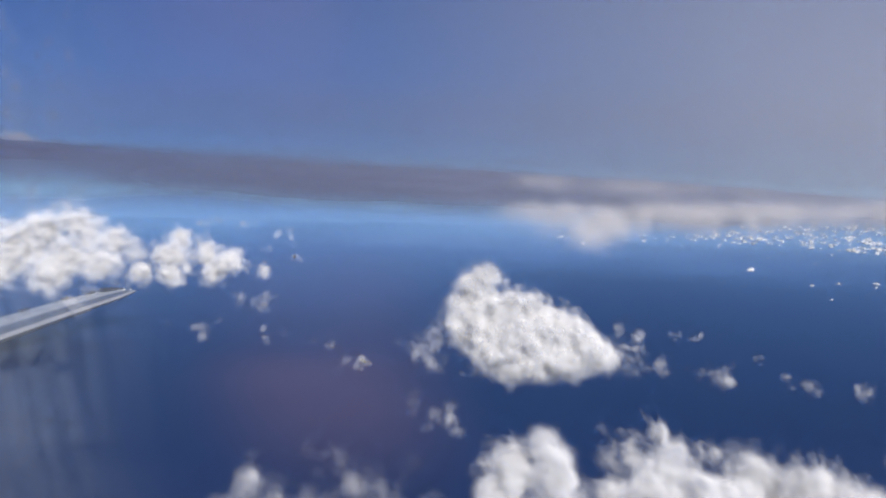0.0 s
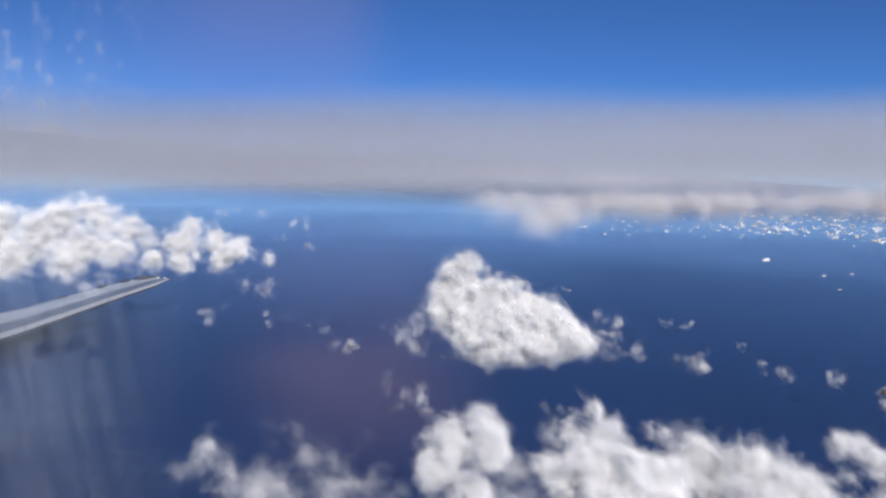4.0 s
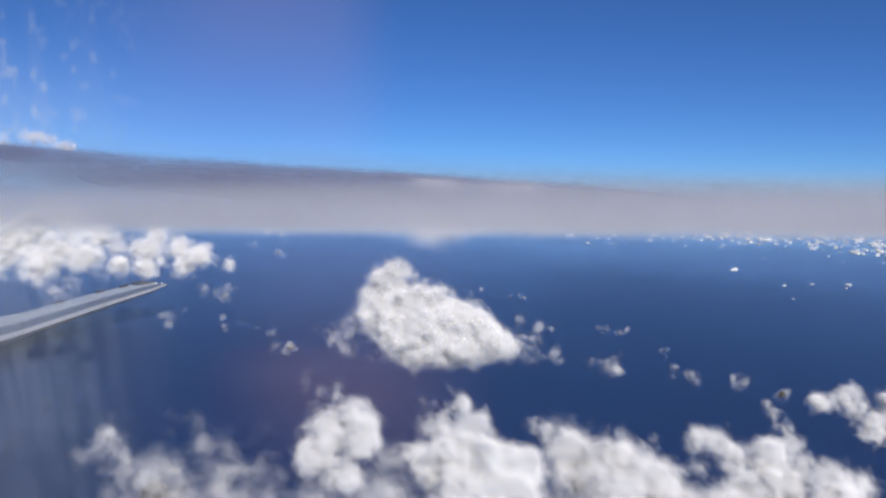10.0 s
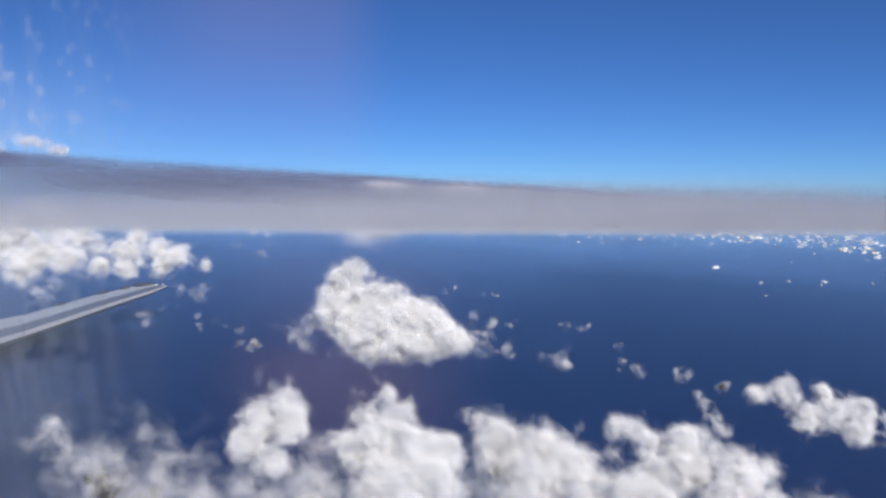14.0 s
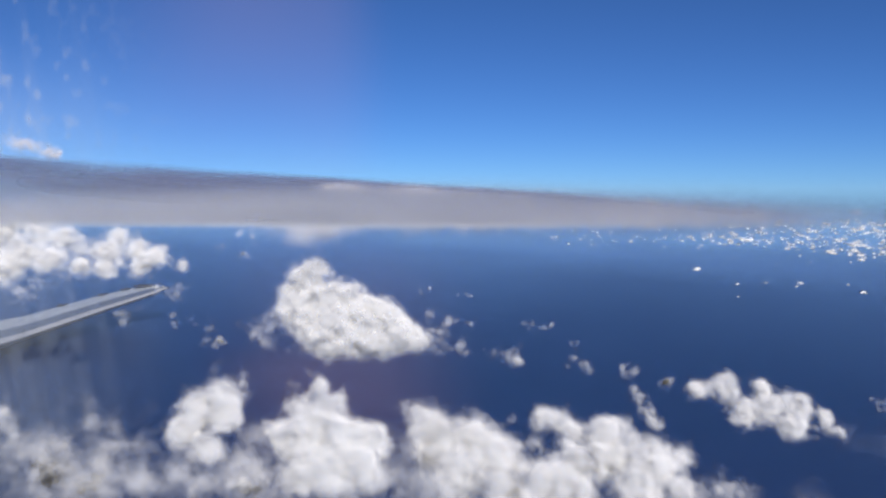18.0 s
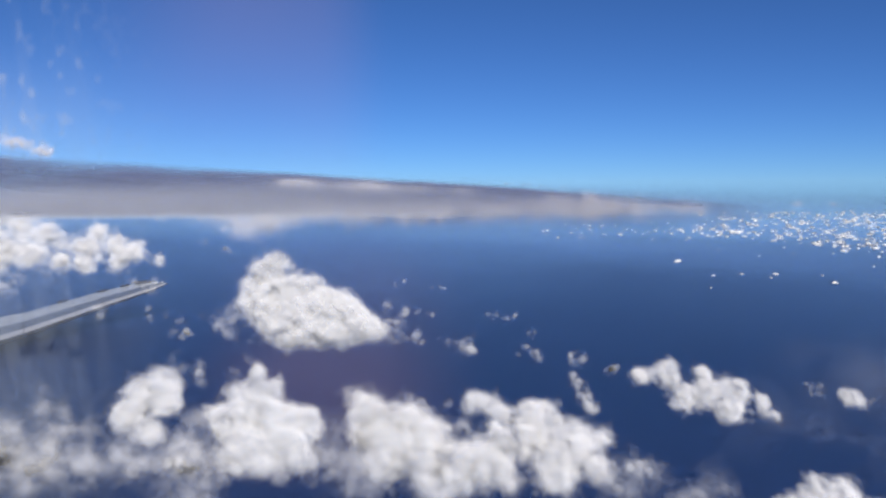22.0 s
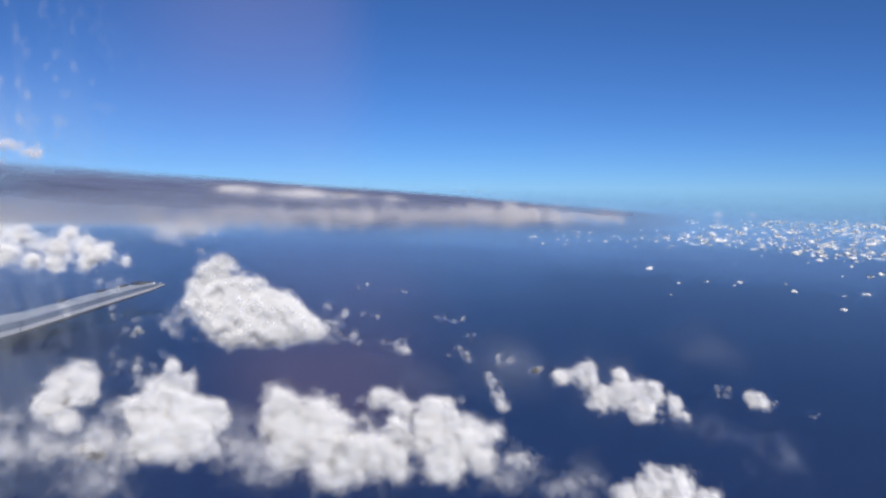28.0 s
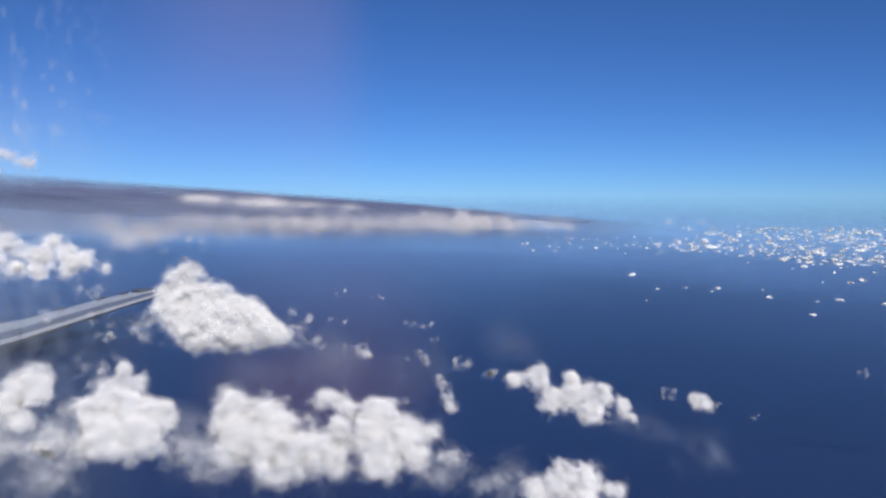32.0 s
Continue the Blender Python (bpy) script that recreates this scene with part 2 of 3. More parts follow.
def level_skin(depth, low, high, cell, level):
    """The closed skin on which depth() has that level, inside the box from low to high."""
    n = np.maximum(np.ceil((high - low) / cell).astype(int) + 1, 4)
    grid = np.stack(np.meshgrid(*[np.arange(k) for k in n], indexing="ij"), -1)
    w = np.concatenate([depth(low + cell * g) for g in np.array_split(grid.reshape(-1, 3), 1 + grid.size // 120000)]).reshape(n) - level
    w[0], w[-1], w[:, 0], w[:, -1], w[:, :, 0], w[:, :, -1] = -1, -1, -1, -1, -1, -1
    inside = w > 0
    corner = [(i, j, k) for i in (0, 1) for j in (0, 1) for k in (0, 1)]

    def at(a, c):
        return a[c[0]:n[0] - 1 + c[0], c[1]:n[1] - 1 + c[1], c[2]:n[2] - 1 + c[2]]

    total, hits = np.zeros((*(n - 1), 3)), np.zeros(tuple(n - 1))
    for i, p in enumerate(corner):
        for q in corner[i + 1:]:
            if sum(abs(u - v) for u, v in zip(p, q)) == 1:
                wp, wq = at(w, p), at(w, q)
                cross = (wp > 0) != (wq > 0)
                t = np.where(cross, wp / np.where(cross, wp - wq, 1), 0)[..., None]
                total += np.where(cross[..., None], np.array(p) * (1 - t) + np.array(q) * t, 0)
                hits += cross
    used = hits > 0
    index = np.full(used.shape, -1)
    index[used] = np.arange(used.sum())
    co = low + cell * (np.argwhere(used) + total[used] / hits[used][:, None])
    faces = []
    for ax in range(3):
        u, v = (ax + 1) % 3, (ax + 2) % 3
        here, there = [slice(1, -1)] * 3, [slice(1, -1)] * 3
        here[ax], there[ax] = slice(0, -1), slice(1, None)
        x, y = inside[tuple(here)], inside[tuple(there)]
        for flip in (False, True):
            e = np.argwhere((y & ~x) if flip else (x & ~y))
            e[:, u] += 1
            e[:, v] += 1
            ring = []
            for du, dv in ((0, 0), (-1, 0), (-1, -1), (0, -1)):
                c = e.copy()
                c[:, u] += du
                c[:, v] += dv
                ring.append(index[c[:, 0], c[:, 1], c[:, 2]])
            q = np.stack(ring, 1)
            faces.append(q[:, ::-1] if flip else q)
    return co, np.concatenate(faces)


FRONT = (0.3, -0.75, 0.45)  # towards the sun and the camera; scraps are turned this way to look lit
HEX = np.array([(0, 0)] + [(math.cos(k * math.pi / 3), math.sin(k * math.pi / 3)) for k in range(6)])
HEX_F = np.array([(0, k + 1, (k + 1) % 6 + 1) for k in range(6)])


def wisp_mesh(name, centres, normals, sizes, rng, mat, parent, flat=1.0, weight=None, tumble=0.22, spread=0.95, long=1.0, lie=None):
    """Small soft scraps of cloud, facing partly outward but turned towards the sun and the camera to look lit."""
    n = len(centres)
    d = np.asarray(normals) * spread + np.array(FRONT) + rng.normal(size=(n, 3)) * tumble
    d[:, 2] *= flat
    d /= np.linalg.norm(d, axis=1)[:, None] + 1e-9
    ref = rng.normal(size=(n, 3))
    u = np.cross(d, ref)
    u /= np.linalg.norm(u, axis=1)[:, None] + 1e-9
    w = np.cross(d, u)
    ragged = rng.uniform(0.65, 1.25, (n, 7, 1))
    shape = HEX[None] * ragged
    stretch = rng.uniform(0.6, 1.0, (n, 1, 1))
    v = centres[:, None] + sizes[:, None, None] * (shape[..., :1] * u[:, None] + stretch * shape[..., 1:] * w[:, None])
    v = v + d[:, None] * (sizes[:, None, None] * rng.normal(size=(n, 7, 1)) * 0.12)
    v[..., 0] = centres[:, None, 0] + (v[..., 0] - centres[:, None, 0]) * long
    f = (HEX_F[None] + (np.arange(n) * 7)[:, None, None]).reshape(-1, 3)
    soft = np.zeros((n, 7))
    soft[:, 0] = 1.0 if weight is None else weight
    ob = mesh_object(name, v.reshape(-1, 3), f, mat, parent, True, soft.ravel())
    if lie is not None:
        att = ob.data.attributes.new("lie", "FLOAT_VECTOR", "POINT")
        att.data.foreach_set("vector", np.repeat(np.asarray(lie, np.float32), 7, axis=0).ravel())
    return ob


def heap(lobes, s, seed, ragged):
    """How deep a point lies in the cloud: above 0 inside, 1 at the heart of a lobe; fine adds smaller and smaller tufts."""
    def depth(p, fine=2):
        drift = np.stack([lump(p / (1.3 * s) + 11 * k, seed + 20 + k) + 0.45 * lump(p / (0.5 * s) + 5 * k, seed + 30 + k) for k in range(3)], 1) - 0.72
        q = p + drift * (1.3, 1.3, 1.0) * s
        d = np.linalg.norm(q[:, None] - lobes[None, :, :3], axis=2) / lobes[None, :, 3]
        w = np.log(np.exp(np.clip(5.5 * (1.36 - d), -40, 20)).sum(1)) / 5.5
        w = w + ragged * 0.7 * (billow(p / (1.5 * s) + seed, seed, 2) - 0.5)
        if fine > 0:
            w = w + ragged * 0.8 * (billow(p / (0.6 * s) + 3, seed + 5, 2) - 0.46)
        if fine > 1:
            w = w + ragged * 0.55 * (fbm(p / (0.2 * s), seed + 7, 3) - 0.45)
        return w
    return depth


def cumulus(label, lobes, seed, ragged=1.0, layers=34.0, solid=1.0, core=True, mat=None, fine=(0.16, 0.42), group="", name="cumulus_cloud", voxel=0.12, soft_rim=0.85, heart=1.5):
    """A heap cloud: a dense inside wrapped in many small scraps, torn at its edges and thin at its foot."""
    rng = np.random.default_rng(seed)
    lobes = np.array(lobes, float)
    base = np.array((*lobes[:, :2].mean(0), (lobes[:, 2] - lobes[:, 3]).min()))
    root = tagged(new(name), label, "cloud", group)
    root.location = base
    lobes = lobes - (*base, 0)
    s = np.median(lobes[:, 3])
    depth = heap(lobes, s, seed, ragged)
    if core:
        reach = lobes[:, 3:] * 1.3
        co, quads = level_skin(lambda q: depth(q, 0), (lobes[:, :3] - reach).min(0), (lobes[:, :3] + reach).max(0), voxel * s, heart)
        mesh_object("puff_mass", co, quads, CORE, root)
    size = np.mean(fine) * s
    count = int(layers * 3.2 * (lobes[:, 3] ** 2).sum() / (2.2 * size * size))
    p, w = np.zeros((0, 3)), np.zeros(0)
    vol = lobes[:, 3] ** 2.3
    for _ in range(8):
        pick = rng.choice(len(lobes), 2 * count, p=vol / vol.sum())
        d = rng.normal(size=(2 * count, 3))
        d /= np.linalg.norm(d, axis=1)[:, None]
        q = lobes[pick, :3] + d * (lobes[pick, 3] * rng.uniform(0.25, 1.45, 2 * count))[:, None]
        dw = depth(q)
        ok = (dw > 0) & (dw < (1.55 if core else 2)) & (rng.random(len(q)) < (1.0 if not core else 0.35 + 0.65 * (d @ np.array((0.2, -0.7, 0.6)) > -0.35)))
        p, w = np.concatenate([p, q[ok]]), np.concatenate([w, dw[ok]])
        if len(p) >= count:
            break
    p, w = p[:count], w[:count]
    e = 0.25 * s
    w0 = depth(p, 0)
    lie = np.stack([w0 - depth(p + np.eye(3)[k] * e, 0) for k in range(3)], 1)
    lie /= np.linalg.norm(lie, axis=1)[:, None] + 1e-9
    k = rng.uniform(*fine, len(p)) * s * np.clip(0.5 + 1.9 * w, 0.5, 2.6)
    foot = np.clip(p[:, 2] / (1.2 * s), 0, 1)
    weight = solid * np.clip(w / soft_rim, 0.06, 1) * (0.45 + 0.55 * foot)
    wisp_mesh("torn_fringe", p, lie, k, rng, mat or PUFF, root, weight=weight, tumble=0.3, spread=0.6, lie=lie)
    return root


def thin_cloud(label, lobes, seed, mat=None, solid=0.6, ragged=1.2, layers=11.0, group="", name="cloud_scrap", fine=(0.18, 0.44)):
    """A cloud too thin to have a dense inside."""
    return cumulus(label, lobes, seed, ragged, layers, solid, False, mat or THIN_PUFF, fine, group, name, soft_rim=0.95)


def torn_cloud(label, lobes, seed, layers=9.0, size=(0.4, 1.2), flat=0.5, mat=None, group="", name="cloud_scrap", weight=1.0, long=1.0, clumpy=3.0):
    """A thin scrap of cloud with no solid mass."""
    rng = np.random.default_rng(seed)
    lobes = np.array(lobes, float)
    base = np.array((*lobes[:, :2].mean(0), lobes[:, 2].min() - lobes[:, 3].max() * flat))
    root = tagged(new(name), label, "cloud", group)
    root.location = base
    vol = lobes[:, 3] ** 2
    wisps = int(layers * vol.sum() * math.pi * flat / (2.0 * np.mean(size) ** 2 * long)) + 8
    pick = rng.choice(len(lobes), int(wisps * clumpy), p=vol / vol.sum())
    d = rng.normal(size=(int(wisps * clumpy), 3))
    d /= np.linalg.norm(d, axis=1)[:, None]
    rad = rng.random(int(wisps * clumpy)) ** 0.6
    p = lobes[pick, :3] + d * (1, 1, flat) * (rad * lobes[pick, 3])[:, None]
    s = np.median(lobes[:, 3])
    keep = np.argsort(-(fbm(p / (0.45 * s), seed, 3) + rng.random(len(p)) * 0.25 - 0.25 * rad))[:wisps]
    p, d = p[keep] - base, d[keep]
    k = rng.uniform(*size, wisps)
    wisp_mesh("fringe", p, d, k, rng, mat or THIN, root, 1.0, weight, long=long)
    return root


# ---- sea ----
SEA_LEVEL = 82.0


def sea_drop(r):
    """How far the sea is bent down with distance, so that the horizon fits the camera's view."""
    return 44.0 * (np.asarray(r, float) / 4430.0) ** 4


def ring_sheet(radius, rings, sectors):
    rr = np.concatenate([[0.0], np.geomspace(0.05, radius, rings)])
    ang = np.linspace(0, 2 * math.pi, sectors, endpoint=False)
    v = [(r * math.cos(a), r * math.sin(a), 0) for r in rr[1:] for a in ang]
    f = []
    for i in range(rings - 1):
        for j in range(sectors):
            k = (j + 1) % sectors
            f.append((i * sectors + j, i * sectors + k, (i + 1) * sectors + k, (i + 1) * sectors + j))
    return np.array(v), np.array(f)


v, f = ring_sheet(5200, 90, 128)
v = np.concatenate([v, [(0, 0, 0)]])
v[:, 2] = SEA_LEVEL - sea_drop(np.hypot(v[:, 0], v[:, 1])) - 0.026 * v[:, 0]
sea = tagged(mesh_object("water", v, f, SEA), "deep blue open sea seen from high above", "sea", kind="structure")

# ---- wing ----
def wing():
    root = tagged(new("aircraft_wing"), "light grey swept airliner wing with a bare metal leading edge", "wing")
    # stations from tip to root: leading edge point, chord vector
    st = [((-281.6, 797.0, 120.6), (-20.0, 10.0, 0.2)), ((-287.0, 775.0, 117.0), (-38.0, 40.0, 0.8)),
          ((-309.0, 722.0, 109.0), (-50.0, 76.0, 1.0)), ((-332.0, 628.0, 99.6), (-60.0, 112.0, 1.2)), ((-330.0, 480.0, 101.0), (-80.0, 140.0, 1.5))]
    root.location = st[0][0]
    base = np.array(st[0][0])

    def at(s):
        i = min(int(s), len(st) - 2)
        k = s - i
        le = np.array(st[i][0]) * (1 - k) + np.array(st[i + 1][0]) * k - base
        ch = np.array(st[i][1]) * (1 - k) + np.array(st[i + 1][1]) * k
        return le, ch

    def upper(u):
        return 0.6 * 0.035 * (2.969 * math.sqrt(u) - 1.26 * u - 3.516 * u * u + 2.843 * u ** 3 - 1.036 * u ** 4)

    def skin(name, us, side, mat, s0, s1, lift=0.0, n=41, label=""):
        v, f = [], []
        for a in np.linspace(s0, s1, n):
            le, ch = at(a)
            c = np.linalg.norm(ch)
            for u in us:
                v.append(le + ch * u + np.array((0, 0, side * upper(u) * c + lift)))
        m = len(us)
        for i in range(n - 1):
            for j in range(m - 1):
                q = (i * m + j, i * m + j + 1, (i + 1) * m + j + 1, (i + 1) * m + j)
                f.append(q if side > 0 else q[::-1])
        ob = mesh_object(name, v, f, mat, root)
        if label:
            tagged(ob, label)
        return ob

    top = [0.44 + 0.56 * k / 10 for k in range(11)]
    mid = [0.14 + 0.30 * k / 8 for k in range(9)]
    nose = [0.14 * (k / 8) ** 2 for k in range(9)]
    skin("upper_skin", top, 1, WING_GREY, 0.0, 4.0)
    skin("lower_skin", [(k / 14) ** 2 for k in range(15)], -1, WING_GREY, 0.0, 4.0)
    for s0, s1 in ((0.02, 1.997), (2.003, 2.997), (3.003, 4.0)):
        slat = skin("slat", mid, 1, SLAT_GREY, s0, s1, 0.15, label="darker grey slat")
        skin("leading_edge", nose, 1, EDGE_METAL, s0, s1, 0.15, label="bright bare metal edge")
    # the lip under the leading edge, the tip fairing and the small fairings along the trailing edge
    v, f = [], []
    for i, a in enumerate(np.linspace(0, 4.0, 41)):
        le, ch = at(a)
        for k in range(7):
            t = math.pi * (0.5 + k / 6)
            v.append(le + ch * (0.012 * math.cos(t)) + np.array((0, 0, 0.012 * np.linalg.norm(ch) * math.sin(t))))
        if i:
            f += [((i - 1) * 7 + k, (i - 1) * 7 + k + 1, i * 7 + k + 1, i * 7 + k) for k in range(6)]
    tagged(mesh_object("lip", v, f, DARK, root), "dark lip under the leading edge")
    for name, a, u, size, mat in (("tip_fairing", 0.35, 1.0, (13, 5, 2.0), DARK), ("flap_fairing", 1.15, 1.0, (5, 9, 1.1), DARK), ("flap_fairing", 1.7, 1.0, (5, 9, 1.1), DARK), ("flap_fairing", 2.45, 1.0, (5, 9, 1.1), DARK),
                                  ("tip_lamp", 0.12, 0.6, (1.2, 1.2, 1.6), EDGE_METAL), ("tip_lamp", 0.04, 0.3, (1.0, 1.0, 1.4), EDGE_METAL)):
        le, ch = at(a)
        c0 = le + ch * u + np.array((0, 0, 0.6))
        mesh_object(name, BALL_V * size + c0, BALL_F, mat, root)
    skin("seal_strip", nose + mid, 1, DARK, 0.0, 4.0, -0.5, 81)
    return root


wing()

# ---- the large clouds ----
cumulus("tall bright white cumulus cloud with a knobbly top", [
    (4.7, 100.5, 204.1, 1.6), (3.3, 100.0, 203.1, 1.6), (6.6, 100.0, 202.7, 1.9), (3.0, 99.0, 200.2, 2.6), (7.7, 99.0, 199.9, 3.2), (11.4, 99.5, 198.7, 3.1),
    (14.6, 100.0, 198.1, 2.6), (5.2, 97.5, 197.0, 3.2), (9.1, 97.0, 196.5, 3.3), (12.9, 98.0, 195.8, 2.9), (16.3, 99.0, 195.9, 2.6), (19.0, 99.0, 195.3, 1.8),
    (6.9, 96.5, 194.7, 1.7), (14.4, 97.5, 194.1, 1.5)], 11, 1.2, 34.0, 1.0, True, PUFF, soft_rim=0.85)
thin_cloud("ragged thin tail of a white cumulus cloud", [
    (21.7, 99.0, 195.5, 2.3), (25.4, 98.5, 194.5, 1.8), (23.1, 101.0, 197.7, 1.2), (20.6, 101.0, 198.5, 1.2), (31.7, 97.5, 194.0, 1.8), (32.9, 97.5, 193.0, 1.1),
    (28.9, 98.0, 194.1, 0.9)], 12, LOW_PUFF, 0.33, 1.45, 14.0)
thin_cloud("thin grey-white wisps beside a tall cumulus", [
    (-0.8, 99.0, 198.1, 2.6), (-3.1, 99.0, 196.5, 1.9), (0.6, 100.0, 200.1, 1.9), (-5.9, 99.0, 197.4, 1.0), (-1.2, 98.0, 195.3, 1.7)], 13, solid=0.75, ragged=1.4)
cumulus("broad billowing white cumulus bank", [
    (-67.8, 163.0, 208.3, 3.9), (-74.8, 163.0, 207.1, 4.6), (-62.0, 162.0, 206.2, 3.2), (-69.0, 160.0, 202.6, 4.0), (-79.3, 162.0, 204.1, 5.0), (-62.3, 158.0, 201.5, 3.6),
    (-57.8, 162.0, 204.3, 2.9), (-88.6, 164.0, 205.6, 5.8), (-82.9, 158.0, 199.2, 5.0), (-72.1, 157.0, 199.4, 3.8)], 14, 1.2, 26.0, 1.0, True, LOW_PUFF, soft_rim=0.95)
cumulus("ragged white cumulus with a knobbly edge", [
    (-47.3, 158.0, 206.1, 2.4), (-48.1, 154.0, 203.0, 3.2), (-41.9, 152.0, 203.4, 2.8), (-36.6, 149.0, 202.5, 2.5), (-31.2, 147.0, 200.8, 1.6), (-39.0, 149.0, 200.5, 2.5),
    (-46.6, 150.0, 199.7, 2.5), (-53.0, 152.0, 200.1, 2.6)], 15, 1.35, 24.0, 1.0, True, LOW_PUFF, soft_rim=1.0)
thin_cloud("thin white wisps under a cumulus bank", [
    (-64.2, 150.0, 194.8, 2.5), (-55.2, 152.0, 199.0, 1.9), (-60.9, 150.0, 197.0, 2.5)], 16, solid=1.0, ragged=1.3)
thin_cloud("pale grey-white cumulus of the low field", [
    (-5.9, 58.0, 195.1, 2.2), (-8.1, 60.0, 196.1, 1.2), (-7.5, 54.0, 192.9, 3.0), (-3.0, 55.0, 193.2, 2.7), (-7.4, 51.0, 191.4, 2.8), (-3.6, 52.0, 190.9, 2.6),
    (-3.1, 60.0, 195.2, 0.8)], 17, LOW_PUFF, 0.33, 1.35, 14.0, name="cumulus_cloud")
thin_cloud("soft grey-white cumulus puff of the low field", [
    (-12.3, 54.0, 196.5, 1.7), (-10.4, 51.0, 195.5, 2.2), (-7.9, 48.0, 194.6, 1.7), (-13.6, 53.0, 195.4, 1.2)], 23, LOW_PUFF, 0.33, 1.35, 14.0, name="cumulus_cloud")
cumulus("soft white cumulus with a rounded crest", [
    (7.0, 54.4, 198.6, 1.4), (4.4, 55.0, 197.2, 1.7), (7.3, 53.5, 196.5, 1.8), (3.7, 54.0, 195.4, 1.8), (6.2, 52.0, 194.3, 1.6)], 24, 1.25, 30.0, 1.0, True, LOW_PUFF, soft_rim=1.0)
thin_cloud("small soft white cumulus tuft", [
    (9.6, 48.0, 193.0, 1.7), (7.1, 47.0, 192.6, 1.3), (11.5, 48.0, 192.8, 1.0)], 25, LOW_PUFF, 0.36, 1.35, 14.0, name="cumulus_cloud")
cumulus("heaped white cumulus cloud of the low field", [
    (14.3, 57.0, 198.9, 0.9), (12.2, 59.0, 197.0, 1.5), (15.7, 57.0, 197.3, 1.2), (14.1, 55.0, 195.6, 2.4), (11.7, 55.0, 194.2, 2.0), (17.3, 54.0, 194.6, 2.2),
    (15.5, 51.5, 193.4, 2.6), (18.8, 51.0, 193.2, 2.0), (13.3, 51.0, 192.6, 1.9), (19.0, 55.0, 194.8, 1.4)], 26, 1.25, 32.0, 1.0, True, LOW_PUFF, soft_rim=0.9)
cumulus("wide white cumulus raft of the low field", [
    (21.9, 68.0, 193.7, 1.4), (23.7, 64.0, 192.7, 2.4), (27.1, 62.0, 192.5, 2.3), (30.8, 59.0, 192.1, 2.7), (26.7, 57.0, 191.1, 3.0), (23.3, 60.0, 191.4, 1.8),
    (30.7, 53.5, 190.8, 2.9), (33.8, 54.0, 191.3, 2.4), (36.3, 54.0, 191.1, 1.7)], 18, 1.3, 30.0, 1.0, True, LOW_PUFF, soft_rim=1.05)
thin_cloud("thin white tufts behind a cumulus raft", [
    (28.1, 68.0, 193.5, 0.8), (31.1, 67.0, 193.4, 0.9), (25.1, 66.0, 193.5, 1.0)], 27)
cumulus("white cumulus with a bright rounded crest", [
    (33.8, 62.5, 194.6, 1.3), (36.5, 62.0, 193.9, 1.9), (39.1, 61.0, 193.5, 2.0), (39.7, 59.0, 192.3, 2.2), (36.6, 58.0, 192.3, 2.0), (42.7, 57.0, 192.3, 2.2),
    (44.9, 58.0, 192.4, 1.3), (41.1, 54.0, 191.3, 2.3), (44.7, 54.0, 191.5, 1.4)], 19, 1.3, 30.0, 1.0, True, LOW_PUFF, soft_rim=0.95)
thin_cloud("low white cumulus tuft at the edge of the field", [
    (47.4, 52.0, 192.2, 1.4), (49.0, 51.0, 191.9, 1.3), (45.5, 50.0, 191.7, 1.5)], 28, LOW_PUFF, 0.42, 1.35, 14.0, name="cumulus_cloud")
thin_cloud("narrow upright strip of white cloud", [
    (45.1, 78.0, 193.1, 1.2), (45.9, 76.5, 191.8, 1.2), (46.5, 75.0, 190.8, 0.8), (44.5, 79.0, 193.7, 0.6)], 22, LOW_PUFF, 0.54, 1.2, 14.0)
cumulus("compact ragged white cumulus over open sea", [
    (53.9, 90.0, 191.4, 1.3), (57.2, 89.0, 191.7, 1.7), (61.6, 90.0, 191.1, 1.7), (61.7, 87.0, 190.0, 2.3), (58.7, 87.0, 189.4, 1.8), (65.4, 88.0, 190.0, 1.6),
    (64.0, 85.0, 188.3, 1.9), (67.9, 87.0, 188.6, 1.2), (69.2, 85.0, 187.4, 1.1)], 21, 1.45, 24.0, 1.0, True, LOW_PUFF, soft_rim=0.95)
thin_cloud("small bright white cumulus puff over open sea", [
    (77.2, 83.6, 190.3, 1.3), (78.5, 83.6, 190.0, 1.1), (76.4, 84.0, 190.6, 0.9)], 29, LOW_PUFF, 1.0, 1.1, 16.0, name="cumulus_cloud")
cumulus("white cumulus heap of the low field", [
    (57.1, 38.5, 194.8, 1.2), (59.2, 38.5, 194.7, 1.5), (55.4, 37.5, 193.8, 1.1), (61.3, 38.5, 194.2, 0.9), (58.3, 37.0, 193.6, 1.9)], 20, 1.25, 30.0, 1.0, True, LOW_PUFF, soft_rim=0.9)
thin_cloud("thin grey haze drifting between low cumulus clouds", [
    (-9, 53, 191.5, 4.0), (-2, 52, 191.5, 4.0), (4, 52, 192.0, 3.6), (9.5, 52, 192.0, 3.6), (20, 56, 191.5, 3.4), (12, 47, 191.5, 3.4),
    (25, 53, 190.5, 3.6), (36, 56, 191.0, 3.4), (47, 53, 190.5, 3.2), (9, 57, 194.0, 3.0), (52, 50, 190.0, 3.0)], 46, solid=0.95, ragged=1.2, layers=12.0, name="mist_scrap")
thin_cloud("faint blue-grey mist trailing from a cumulus cloud", [(66, 76, 190, 2.6), (69, 71, 190, 3.0), (72, 66, 190, 3.2), (75, 61, 190, 3.2), (70, 60, 190, 2.6), (78, 72, 190, 2.6)], 38, FAINT, name="mist_scrap")
